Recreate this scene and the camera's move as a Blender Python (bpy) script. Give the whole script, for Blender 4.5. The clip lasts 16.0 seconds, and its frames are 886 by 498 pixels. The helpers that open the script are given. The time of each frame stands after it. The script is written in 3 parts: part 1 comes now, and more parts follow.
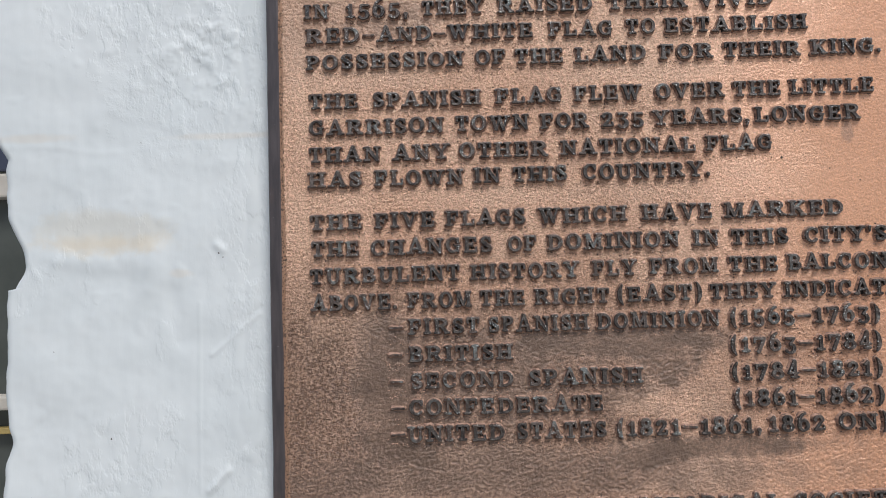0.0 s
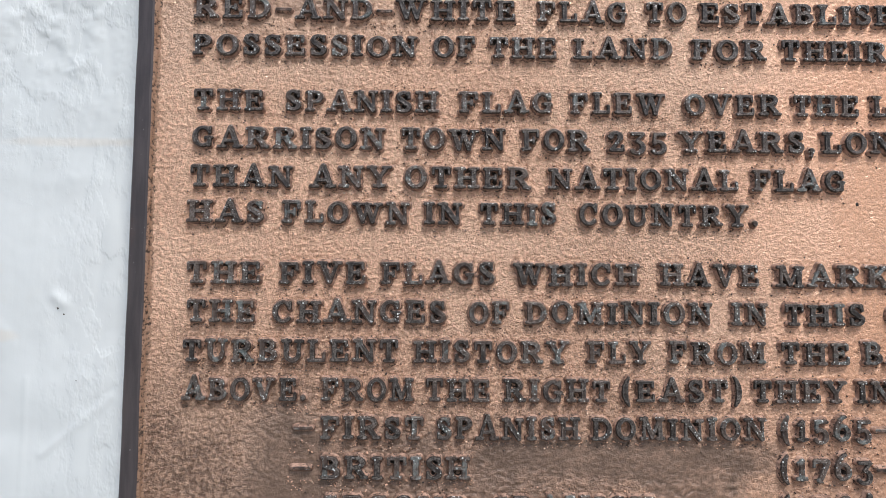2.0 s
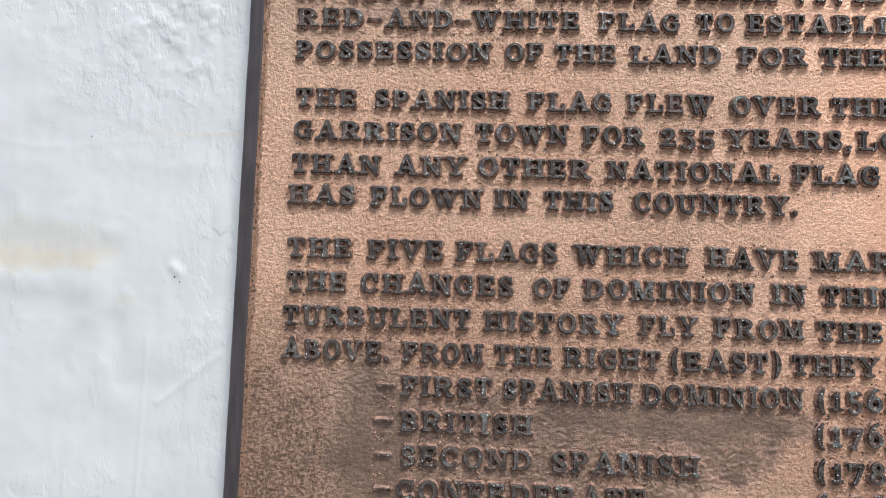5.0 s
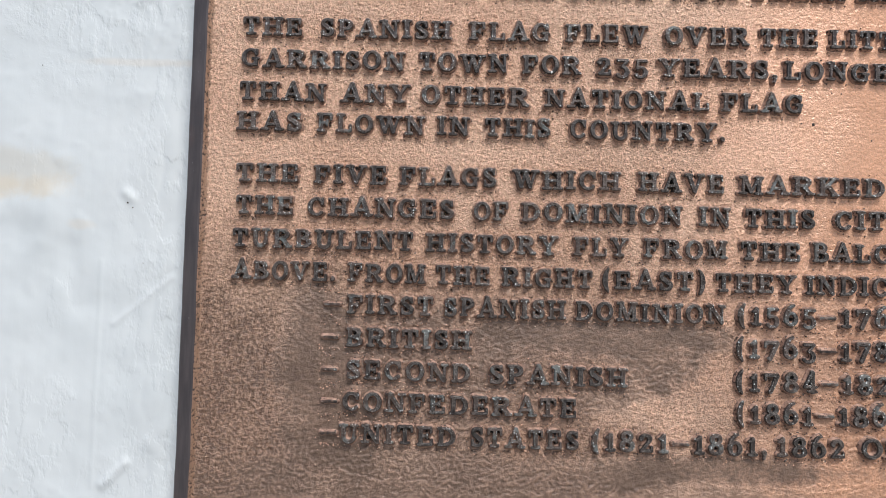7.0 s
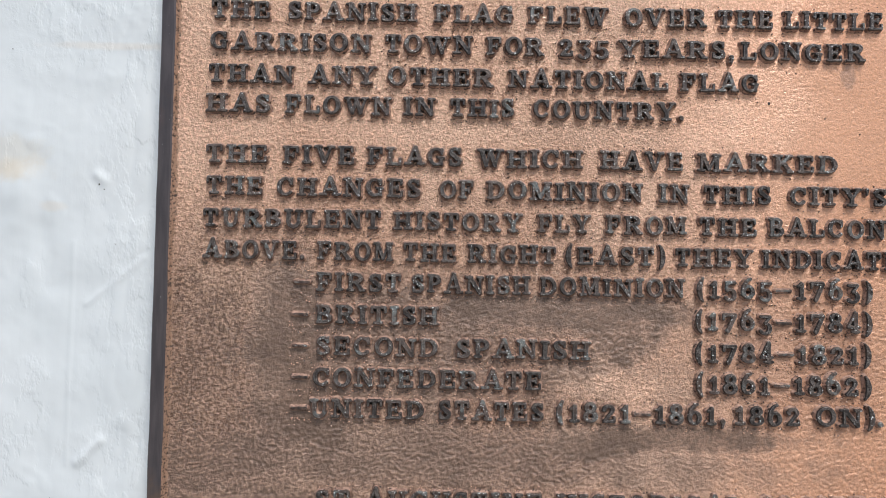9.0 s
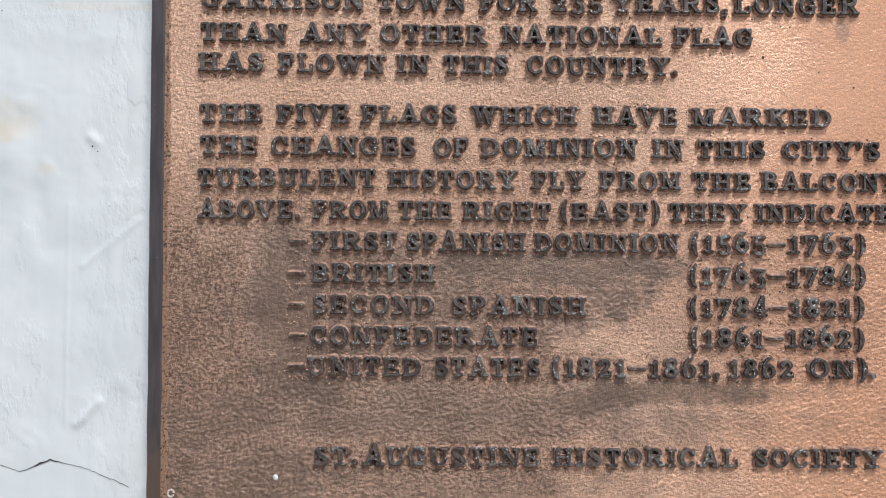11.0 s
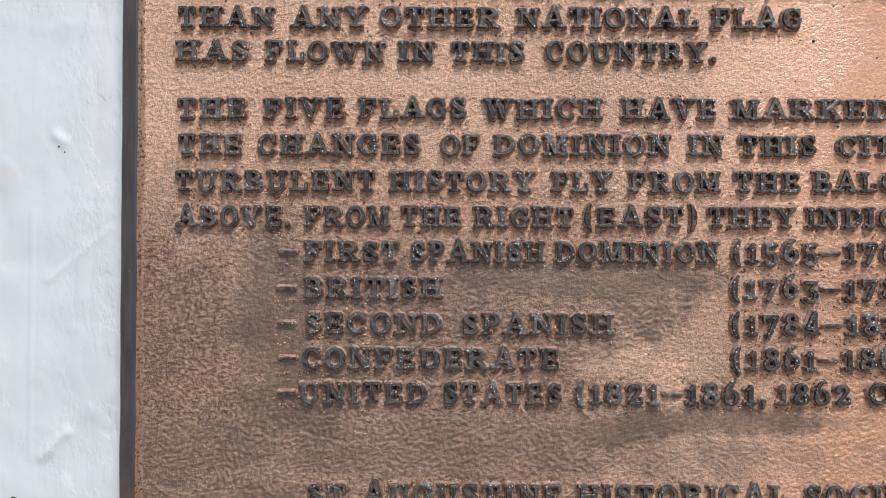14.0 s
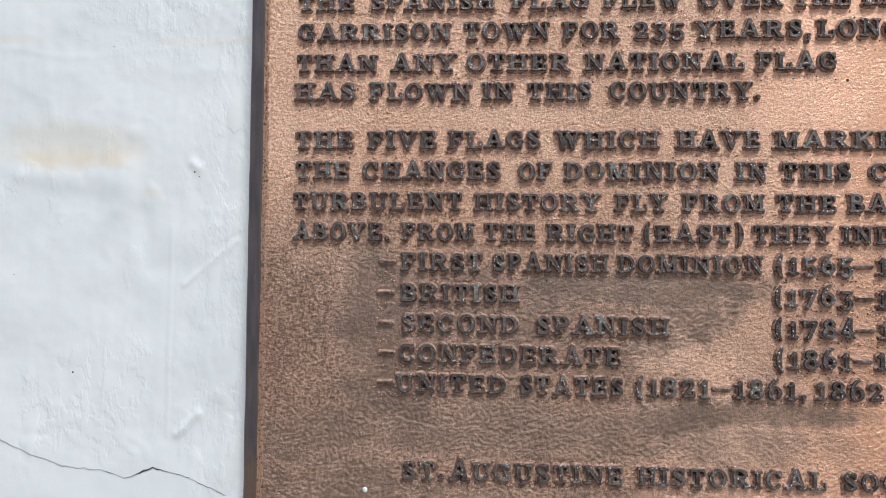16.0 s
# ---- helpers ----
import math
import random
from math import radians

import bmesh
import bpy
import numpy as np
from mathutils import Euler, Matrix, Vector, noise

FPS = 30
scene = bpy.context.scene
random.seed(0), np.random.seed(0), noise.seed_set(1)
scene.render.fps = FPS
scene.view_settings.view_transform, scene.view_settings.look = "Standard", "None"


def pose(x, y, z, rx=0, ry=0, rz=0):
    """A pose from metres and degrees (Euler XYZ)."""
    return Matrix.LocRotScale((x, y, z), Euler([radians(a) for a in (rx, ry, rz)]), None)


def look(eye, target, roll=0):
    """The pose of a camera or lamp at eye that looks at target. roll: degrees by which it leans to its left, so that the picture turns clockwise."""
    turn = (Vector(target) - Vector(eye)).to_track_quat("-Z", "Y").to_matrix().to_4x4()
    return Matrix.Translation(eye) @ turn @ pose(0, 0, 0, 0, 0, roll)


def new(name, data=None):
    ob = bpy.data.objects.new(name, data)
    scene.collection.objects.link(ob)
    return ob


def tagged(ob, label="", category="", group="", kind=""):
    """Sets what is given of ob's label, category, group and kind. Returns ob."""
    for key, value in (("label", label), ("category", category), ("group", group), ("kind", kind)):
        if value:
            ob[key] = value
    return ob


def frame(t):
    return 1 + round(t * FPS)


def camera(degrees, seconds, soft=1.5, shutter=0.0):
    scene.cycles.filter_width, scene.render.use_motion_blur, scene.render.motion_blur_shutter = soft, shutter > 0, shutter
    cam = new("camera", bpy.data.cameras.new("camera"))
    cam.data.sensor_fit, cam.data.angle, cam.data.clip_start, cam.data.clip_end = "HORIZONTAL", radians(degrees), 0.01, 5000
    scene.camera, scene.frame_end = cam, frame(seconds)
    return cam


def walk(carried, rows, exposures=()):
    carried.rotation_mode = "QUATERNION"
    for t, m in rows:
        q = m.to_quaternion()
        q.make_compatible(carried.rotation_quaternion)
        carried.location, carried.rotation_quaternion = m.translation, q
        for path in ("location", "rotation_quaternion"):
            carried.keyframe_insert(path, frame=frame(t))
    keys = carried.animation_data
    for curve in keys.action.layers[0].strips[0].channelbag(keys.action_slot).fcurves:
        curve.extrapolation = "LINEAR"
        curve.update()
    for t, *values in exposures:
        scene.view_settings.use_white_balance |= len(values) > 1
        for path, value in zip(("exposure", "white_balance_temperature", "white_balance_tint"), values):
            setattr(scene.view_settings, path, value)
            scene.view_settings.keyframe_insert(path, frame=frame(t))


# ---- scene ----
cam = camera(71.25, 16.0, soft=0.65)
PATH = [
    (0, (-0.0050, 0.1214, 1.5032), (-0.0073, 0.6207, 1.5297), -1.72),
    (0.5, (0.0393, 0.2393, 1.5006), (0.0507, 0.7388, 1.5196), -1.39),
    (1, (0.0209, 0.3034, 1.5376), (0.0310, 0.8027, 1.5632), -0.80),
    (1.5, (0.0355, 0.2997, 1.5468), (0.0447, 0.7988, 1.5763), -0.09),
    (2, (0.0314, 0.2929, 1.5517), (0.0372, 0.7918, 1.5848), 0.41),
    (2.5, (0.0271, 0.2828, 1.5607), (0.0306, 0.7813, 1.5992), 0.63),
    (3, (0.0192, 0.2711, 1.5611), (0.0177, 0.7694, 1.6017), 0.90),
    (3.2, (0.0184, 0.2693, 1.5604), (0.0154, 0.7673, 1.6045), 0.92),
    (5.3, (0.0012, 0.2285, 1.5248), (-0.0175, 0.7268, 1.5621), 1.77),
    (5.5, (0.0067, 0.2221, 1.5235), (-0.0098, 0.7210, 1.5524), 1.76),
    (6, (0.0275, 0.2386, 1.5012), (0.0162, 0.7379, 1.5259), 1.74),
    (6.5, (0.0391, 0.2282, 1.4968), (0.0311, 0.7276, 1.5195), 1.71),
    (7, (0.0368, 0.2235, 1.4902), (0.0303, 0.7232, 1.5073), 1.62),
    (7.5, (0.0412, 0.2225, 1.4825), (0.0356, 0.7222, 1.4985), 1.53),
    (8, (0.0469, 0.2239, 1.4786), (0.0442, 0.7237, 1.4923), 1.43),
    (8.5, (0.0570, 0.2172, 1.4767), (0.0574, 0.7170, 1.4910), 1.27),
    (10.8, (0.0461, 0.2094, 1.4645), (0.0474, 0.7094, 1.4699), 0.58),
    (11, (0.0575, 0.2127, 1.4525), (0.0611, 0.7126, 1.4562), 0.45),
    (11.5, (0.0910, 0.2217, 1.4467), (0.1011, 0.7216, 1.4502), 0.23),
    (12, (0.0910, 0.2104, 1.4527), (0.1008, 0.7103, 1.4575), 0.08),
    (12.5, (0.0443, 0.2488, 1.4522), (0.0479, 0.7487, 1.4578), 0.12),
    (13, (0.0329, 0.2716, 1.4519), (0.0313, 0.7716, 1.4569), 0.18),
    (13.5, (0.0477, 0.2720, 1.4566), (0.0458, 0.7720, 1.4597), 0.21),
    (14, (0.0557, 0.2687, 1.4603), (0.0548, 0.7687, 1.4644), 0.20),
    (14.5, (0.0459, 0.2430, 1.4501), (0.0429, 0.7430, 1.4528), 0.26),
    (15, (0.0615, 0.2201, 1.4622), (0.0572, 0.7200, 1.4684), 0.32),
    (15.5, (0.0518, 0.2156, 1.4616), (0.0415, 0.7154, 1.4715), 0.50),
    (16, (0.0181, 0.1957, 1.4587), (-0.0076, 0.6949, 1.4723), 0.64),
]
walk(cam, [(t, look(eye, target, roll)) for t, eye, target, roll in PATH], exposures=[(0.0, 0.25), (0.7, 0.45), (16.0, 0.45)])

# ---- world and light ----
world = bpy.data.worlds.new("world")
scene.world = world
world.use_nodes = True
wn = world.node_tree
sky = wn.nodes.new("ShaderNodeTexSky")
sky.sky_type, sky.sun_disc = "NISHITA", False
SUN_ELEV, SUN_AZ = 56.0, 24.0          # height; degrees to the right of straight out from the wall
sky.sun_elevation, sky.sun_rotation = radians(SUN_ELEV), radians(180 - SUN_AZ)
sky.air_density, sky.dust_density, sky.ozone_density = 1.0, 3.0, 1.0
wn.links.new(sky.outputs[0], wn.nodes["Background"].inputs[0])
wn.nodes["Background"].inputs[1].default_value = 0.080
sun = new("sun", bpy.data.lights.new("sun", "SUN"))
sun.data.energy, sun.data.angle, sun.data.color = 2.2, radians(19), (1.0, 0.975, 0.945)
_a, _e = radians(SUN_AZ), radians(SUN_ELEV)
sun.matrix_world = look((math.sin(_a) * math.cos(_e) * 9, -math.cos(_a) * math.cos(_e) * 9, math.sin(_e) * 9), (0, 0, 0))


# ---- materials ----
class Nodes:
    """Short hand for building a node material."""

    def __init__(self, name):
        self.mat = bpy.data.materials.new(name)
        self.mat.use_nodes = True
        self.t = self.mat.node_tree
        self.bsdf = self.t.nodes["Principled BSDF"]
        self.shuffled = False          # whether each object takes its own stretch of the pattern

    def put(self, socket, value):
        if hasattr(value, "is_output"):
            self.t.links.new(value, socket)
        else:
            socket.default_value = value

    def pos(self, scale=(1, 1, 1)):
        n = self.t.nodes.new("ShaderNodeTexCoord")
        m = self.t.nodes.new("ShaderNodeMapping")
        m.inputs["Scale"].default_value = scale
        self.t.links.new(n.outputs["Object"], m.inputs[0])
        if self.shuffled:
            c = self.t.nodes.new("ShaderNodeCombineXYZ")
            self.t.links.new(self.math("MULTIPLY", self.chance(), 7.0), c.inputs[0])
            self.t.links.new(self.math("MULTIPLY", self.chance(), 13.0), c.inputs[2])
            self.t.links.new(c.outputs[0], m.inputs["Location"])
        return m.outputs[0]

    def chance(self):
        return self.t.nodes.new("ShaderNodeObjectInfo").outputs["Random"]

    def island(self):
        return self.t.nodes.new("ShaderNodeNewGeometry").outputs["Random Per Island"]

    def carried(self, name):
        n = self.t.nodes.new("ShaderNodeAttribute")
        n.attribute_name = name
        return n.outputs["Fac"]

    def noise(self, scale, detail=3.0, rough=0.55, stretch=(1, 1, 1), distort=0.0):
        n = self.t.nodes.new("ShaderNodeTexNoise")
        self.t.links.new(self.pos(stretch), n.inputs["Vector"])
        n.inputs["Scale"].default_value, n.inputs["Detail"].default_value = scale, detail
        n.inputs["Roughness"].default_value, n.inputs["Distortion"].default_value = rough, distort
        return n.outputs["Fac"]

    def cells(self, scale, stretch=(1, 1, 1), feature="SMOOTH_F1"):
        n = self.t.nodes.new("ShaderNodeTexVoronoi")
        n.feature = feature
        self.t.links.new(self.pos(stretch), n.inputs["Vector"])
        n.inputs["Scale"].default_value = scale
        return n.outputs["Distance"]

    def math(self, op, a, b=0.0, c=0.0):
        n = self.t.nodes.new("ShaderNodeMath")
        n.operation = op
        for s, v in zip(n.inputs, (a, b, c)):
            self.put(s, v)
        return n.outputs[0]

    def span(self, v, a, b, lo=0.0, hi=1.0, smooth=True):
        n = self.t.nodes.new("ShaderNodeMapRange")
        n.interpolation_type = "SMOOTHSTEP" if smooth else "LINEAR"
        for s, x in zip(n.inputs, (v, a, b, lo, hi)):
            self.put(s, x)
        return n.outputs[0]

    def mix(self, f, a, b):
        n = self.t.nodes.new("ShaderNodeMix")
        n.data_type = "RGBA"
        self.put(n.inputs[0], f)
        self.put(n.inputs[6], a if hasattr(a, "is_output") else (*a, 1))
        self.put(n.inputs[7], b if hasattr(b, "is_output") else (*b, 1))
        return n.outputs[2]

    def axis(self, k):
        n = self.t.nodes.new("ShaderNodeSeparateXYZ")
        self.t.links.new(self.pos(), n.inputs[0])
        return n.outputs[k]

    def blot(self, centre, radii, edge, soft=0.3, amount=0.5):
        """A soft-edged patch; edge: a noise that frays its outline."""
        s = self.t.nodes.new("ShaderNodeVectorMath")
        s.operation = "SUBTRACT"
        self.t.links.new(self.pos(), s.inputs[0])
        s.inputs[1].default_value = centre
        d = self.t.nodes.new("ShaderNodeVectorMath")
        d.operation = "DIVIDE"
        self.t.links.new(s.outputs[0], d.inputs[0])
        d.inputs[1].default_value = radii
        length = self.t.nodes.new("ShaderNodeVectorMath")
        length.operation = "LENGTH"
        self.t.links.new(d.outputs[0], length.inputs[0])
        frayed = self.math("MULTIPLY_ADD", self.math("SUBTRACT", edge, 0.5), amount * 2, length.outputs["Value"])
        return self.span(frayed, 1 - soft, 1 + soft, 1.0, 0.0)

    def most(self, *values):
        out = values[0]
        for v in values[1:]:
            out = self.math("MAXIMUM", out, v)
        return out

    def bump(self, height, strength, distance, after=None):
        n = self.t.nodes.new("ShaderNodeBump")
        self.put(n.inputs["Strength"], strength)
        n.inputs["Distance"].default_value = distance
        self.put(n.inputs["Height"], height)
        if after is not None:
            self.put(n.inputs["Normal"], after)
        return n.outputs[0]

    def done(self, color, rough, metal=0.0, normal=None, spec=0.5):
        self.put(self.bsdf.inputs["Base Color"], color if hasattr(color, "is_output") else (*color, 1))
        self.put(self.bsdf.inputs["Roughness"], rough)
        self.put(self.bsdf.inputs["Metallic"], metal)
        self.put(self.bsdf.inputs["Specular IOR Level"], spec)
        if normal is not None:
            self.put(self.bsdf.inputs["Normal"], normal)
        return self.mat


def plate_material():
    n = Nodes("weathered_bronze_field")
    edge = n.noise(28, 5, 0.65)
    fine_edge = n.noise(120, 4, 0.6)
    fray = n.math("MULTIPLY_ADD", fine_edge, 0.5, n.math("MULTIPLY", edge, 0.5))
    dark = n.most(
        n.blot((-0.064, 0.706, 1.415), (0.030, 1, 0.062), fray, 0.30, 0.6),
        n.blot((-0.040, 0.706, 1.365), (0.050, 1, 0.036), fray, 0.40, 0.8),
        n.math("MULTIPLY", n.blot((0.035, 0.706, 1.410), (0.10, 1, 0.055), fray, 0.54, 1.59), 0.80),
        n.blot((0.150, 0.706, 1.443), (0.110, 1, 0.015), fray, 0.39, 1.01),
        n.blot((0.195, 0.706, 1.425), (0.035, 1, 0.030), fray, 0.49, 1.30),
        n.math("MULTIPLY", n.blot((0.160, 0.706, 1.400), (0.035, 1, 0.020), fray, 0.54, 1.30), 0.8),
        n.blot((0.240, 0.706, 1.343), (0.105, 1, 0.012), fray, 0.44, 1.16),
        n.blot((0.170, 0.706, 1.335), (0.040, 1, 0.014), fray, 0.54, 1.30),
        n.math("MULTIPLY", n.blot((0.08, 0.706, 1.322), (0.24, 1, 0.024), fray, 0.6, 1.3), 0.75),
        n.math("MULTIPLY", n.blot((0.31, 0.706, 1.40), (0.11, 1, 0.060), fray, 0.7, 1.6), 0.32),
        n.math("MULTIPLY", n.blot((0.03, 0.706, 1.338), (0.120, 1, 0.014), fray, 0.59, 1.45), 0.7),
        n.math("MULTIPLY", n.blot((-0.09, 0.706, 1.272), (0.085, 1, 0.034), fray, 0.64, 1.89), 0.8),
        n.math("MULTIPLY", n.blot((-0.135, 0.706, 1.305), (0.035, 1, 0.030), fray, 0.64, 1.89), 0.5),
        n.math("MULTIPLY", n.blot((0.10, 0.706, 1.262), (0.12, 1, 0.016), fray, 0.74, 1.89), 0.5),
        n.math("MULTIPLY", n.blot((-0.145, 0.706, 1.77), (0.16, 1, 0.06), fray, 0.74, 1.45), 0.45),
        n.math("MULTIPLY", n.blot((-0.060, 0.706, 1.752), (0.060, 1, 0.020), fray, 0.5, 1.4), 0.7),
    )
    spots = n.most(n.blot((0.380, 0.706, 1.634), (0.006, 1, 0.010), fine_edge, 0.3, 0.6), n.blot((0.423, 0.706, 1.598), (0.009, 1, 0.010), fine_edge, 0.3, 0.6))
    # the field is rubbed smooth towards one side
    rubbed = n.span(n.math("MULTIPLY_ADD", edge, 0.22, n.axis(0)), 0.24, 0.50)
    # sheen across the field and higher up, put into the copper as paler colour
    painted_sheen = n.span(n.math("MULTIPLY_ADD", edge, 0.25, n.axis(0)), -0.04, 0.12)
    open_field = n.span(n.math("MULTIPLY_ADD", edge, 0.10, n.axis(2)), 1.47, 1.62)
    patch = n.span(n.math("MULTIPLY_ADD", edge, 0.20, n.axis(0)), 0.20, 0.32)
    painted_sheen = n.most(n.math("MULTIPLY", painted_sheen, n.math("MULTIPLY_ADD", n.span(n.axis(2), 1.43, 1.50), 0.75, 0.25)), patch)
    smooth = n.math("MULTIPLY", rubbed, n.math("MULTIPLY_ADD", open_field, 0.30, 0.70))
    grain = n.noise(420, 3.5, 0.62, (0.95, 1, 1.05), 0.1)
    crumbs = n.noise(1050, 2, 0.6)
    height = n.math("MULTIPLY_ADD", crumbs, 0.35, n.math("MULTIPLY", grain, 0.65))
    peak = n.carried("grain")
    pebble = n.span(n.math("MULTIPLY_ADD", peak, 0.5, n.math("MULTIPLY", height, 0.5)), 0.34, 0.62)
    tone = n.noise(9, 4, 0.6)
    worn = n.mix(n.span(tone, 0.3, 0.7), COPPER_A, COPPER_B)
    worn = n.mix(n.math("MULTIPLY", n.span(n.math("MULTIPLY_ADD", edge, 0.12, n.axis(0)), 0.22, 0.47), 0.8), worn, (0.74, 0.365, 0.205))
    deep = n.mix(n.span(edge, 0.3, 0.7), (0.185, 0.116, 0.084), (0.28, 0.178, 0.128))
    # darker copper wherever the painted sheen is absent
    off_sheen = n.math("SUBTRACT", 1.0, n.most(n.math("MULTIPLY", painted_sheen, 0.80), n.math("MULTIPLY", open_field, 0.93)))
    # hollows of the grain: tarnish, with their shade put into the colour too
    tarnish_shade = n.math("MULTIPLY_ADD", off_sheen, 0.46, 0.14)
    low = n.math("MULTIPLY", n.math("SUBTRACT", 1.0, pebble), tarnish_shade)
    base = n.mix(n.math("MULTIPLY_ADD", low, 0.9, n.math("MULTIPLY", off_sheen, 0.66)), worn, deep)
    grit_zone = n.most(
        n.blot((0.175, 0.706, 1.583), (0.075, 1, 0.020), fray, 0.6, 1.0),
        n.blot((0.195, 0.706, 1.660), (0.050, 1, 0.020), fray, 0.6, 1.0),
        n.blot((0.10, 0.706, 1.495), (0.14, 1, 0.030), fray, 0.7, 1.0),
        n.blot((0.24, 0.706, 1.395), (0.05, 1, 0.030), fray, 0.6, 1.0),
    )
    grit = n.math("MULTIPLY", n.span(n.noise(820, 3, 0.65), 0.50, 0.60), n.math("MULTIPLY_ADD", grit_zone, 0.40, 0.05))
    brown = n.mix(n.span(fine_edge, 0.3, 0.7), (0.122, 0.078, 0.056), (0.180, 0.118, 0.086))
    base = n.mix(n.math("MULTIPLY", dark, n.math("MULTIPLY_ADD", n.math("MULTIPLY", pebble, n.span(edge, 0.35, 0.6)), -0.22, 0.97)), base, brown)
    base = n.mix(grit, base, (0.095, 0.062, 0.046))
    base = n.mix(n.math("MULTIPLY", spots, 0.55), base, (0.30, 0.20, 0.155))
    pits = n.span(n.cells(230, feature="F1"), 0.03, 0.10, 1.0, 0.0)
    pits = n.math("MULTIPLY", pits, n.span(n.noise(60, 2), 0.48, 0.60))
    base = n.mix(n.math("MULTIPLY", pits, 0.75), base, (0.05, 0.03, 0.025))
    calm = n.most(n.math("MULTIPLY", smooth, 0.9), n.math("MULTIPLY", dark, 0.72))
    strength = n.math("MULTIPLY_ADD", calm, -0.82, 1.0)
    nrm = n.bump(height, strength, 0.0052)
    nrm = n.bump(n.noise(18, 3), 0.4, 0.004, nrm)
    rough = n.math("MULTIPLY_ADD", grain, 0.16, n.math("MULTIPLY_ADD", dark, 0.08, 0.19))
    return n.done(base, rough, n.math("MULTIPLY_ADD", dark, -0.1, 0.16), nrm, 0.7)


COPPER_A, COPPER_B = (0.84, 0.53, 0.375), (0.92, 0.62, 0.455)


RELIEF_TOP = 0.0042                    # height of the letters' faces over their foot


def letter_material():
    """Dark waxed bronze on the face, paler along its edge, dusty copper down the flanks."""
    n = Nodes("dark_letter_bronze")
    n.shuffled = True
    lumps = n.noise(260, 3, 0.6)
    fine = n.noise(900, 2, 0.6)
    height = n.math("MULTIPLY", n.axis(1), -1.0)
    own = n.chance()
    base = n.mix(n.span(lumps, 0.3, 0.7), (0.008, 0.006, 0.006), (0.034, 0.029, 0.028))
    brown = n.span(n.math("MULTIPLY_ADD", own, 0.35, n.noise(90, 3)), 0.56, 0.86)
    base = n.mix(n.math("MULTIPLY", brown, 0.6), base, (0.095, 0.066, 0.055))
    green = n.math("MULTIPLY", n.span(n.noise(150, 3, 0.6), 0.52, 0.64), n.span(own, 0.35, 0.9))
    base = n.mix(n.math("MULTIPLY", green, 0.6), base, (0.17, 0.215, 0.22))
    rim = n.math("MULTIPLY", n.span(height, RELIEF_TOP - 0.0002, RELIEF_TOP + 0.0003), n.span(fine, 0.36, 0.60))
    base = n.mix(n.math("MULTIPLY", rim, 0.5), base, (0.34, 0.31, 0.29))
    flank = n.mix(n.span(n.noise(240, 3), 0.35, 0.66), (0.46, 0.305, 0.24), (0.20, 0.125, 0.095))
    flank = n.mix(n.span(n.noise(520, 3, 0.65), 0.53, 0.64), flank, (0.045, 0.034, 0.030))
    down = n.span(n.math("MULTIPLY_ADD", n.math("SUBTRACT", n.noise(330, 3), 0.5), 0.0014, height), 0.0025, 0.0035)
    # glints on the face, painted as pale dots in the base colour
    painted_glints = n.math("MULTIPLY", n.span(n.math("MULTIPLY_ADD", n.noise(620, 3), 0.5, n.cells(440, feature="F1")), 0.39, 0.51, 1.0, 0.0), n.span(n.math("MULTIPLY_ADD", own, 0.16, n.noise(130, 2)), 0.55, 0.62))
    base = n.mix(n.math("MULTIPLY", painted_glints, 0.85), base, (0.72, 0.77, 0.79))
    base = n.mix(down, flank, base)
    round_off = n.math("MULTIPLY", n.cells(380, feature="F1"), 2.8)
    beads = n.math("MAXIMUM", n.math("SUBTRACT", 1.0, n.math("MULTIPLY", round_off, round_off)), 0.0)
    beads = n.math("MULTIPLY", beads, n.span(n.math("MULTIPLY_ADD", own, 0.12, n.noise(170, 2)), 0.55, 0.64))
    nrm = n.bump(lumps, 0.5, 0.0016)
    nrm = n.bump(fine, 0.30, 0.0005, nrm)
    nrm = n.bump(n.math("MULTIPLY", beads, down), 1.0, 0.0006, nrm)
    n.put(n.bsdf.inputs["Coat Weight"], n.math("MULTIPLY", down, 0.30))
    n.bsdf.inputs["Coat IOR"].default_value = 1.6
    n.bsdf.inputs["Coat Roughness"].default_value = 0.10
    n.put(n.bsdf.inputs["Coat Normal"], nrm)
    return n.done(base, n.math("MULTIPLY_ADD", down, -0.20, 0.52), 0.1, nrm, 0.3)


def grit_material():
    n = Nodes("loose_casting_grit")
    pick = n.island()
    base = n.mix(n.span(pick, 0.0, 0.35), (0.020, 0.014, 0.012), (0.12, 0.072, 0.052))
    base = n.mix(n.span(pick, 0.36, 0.46), base, (0.62, 0.38, 0.27))
    base = n.mix(n.span(pick, 0.95, 0.97), base, (0.80, 0.62, 0.50))
    return n.done(base, 0.34, 0.15, None, 0.6)


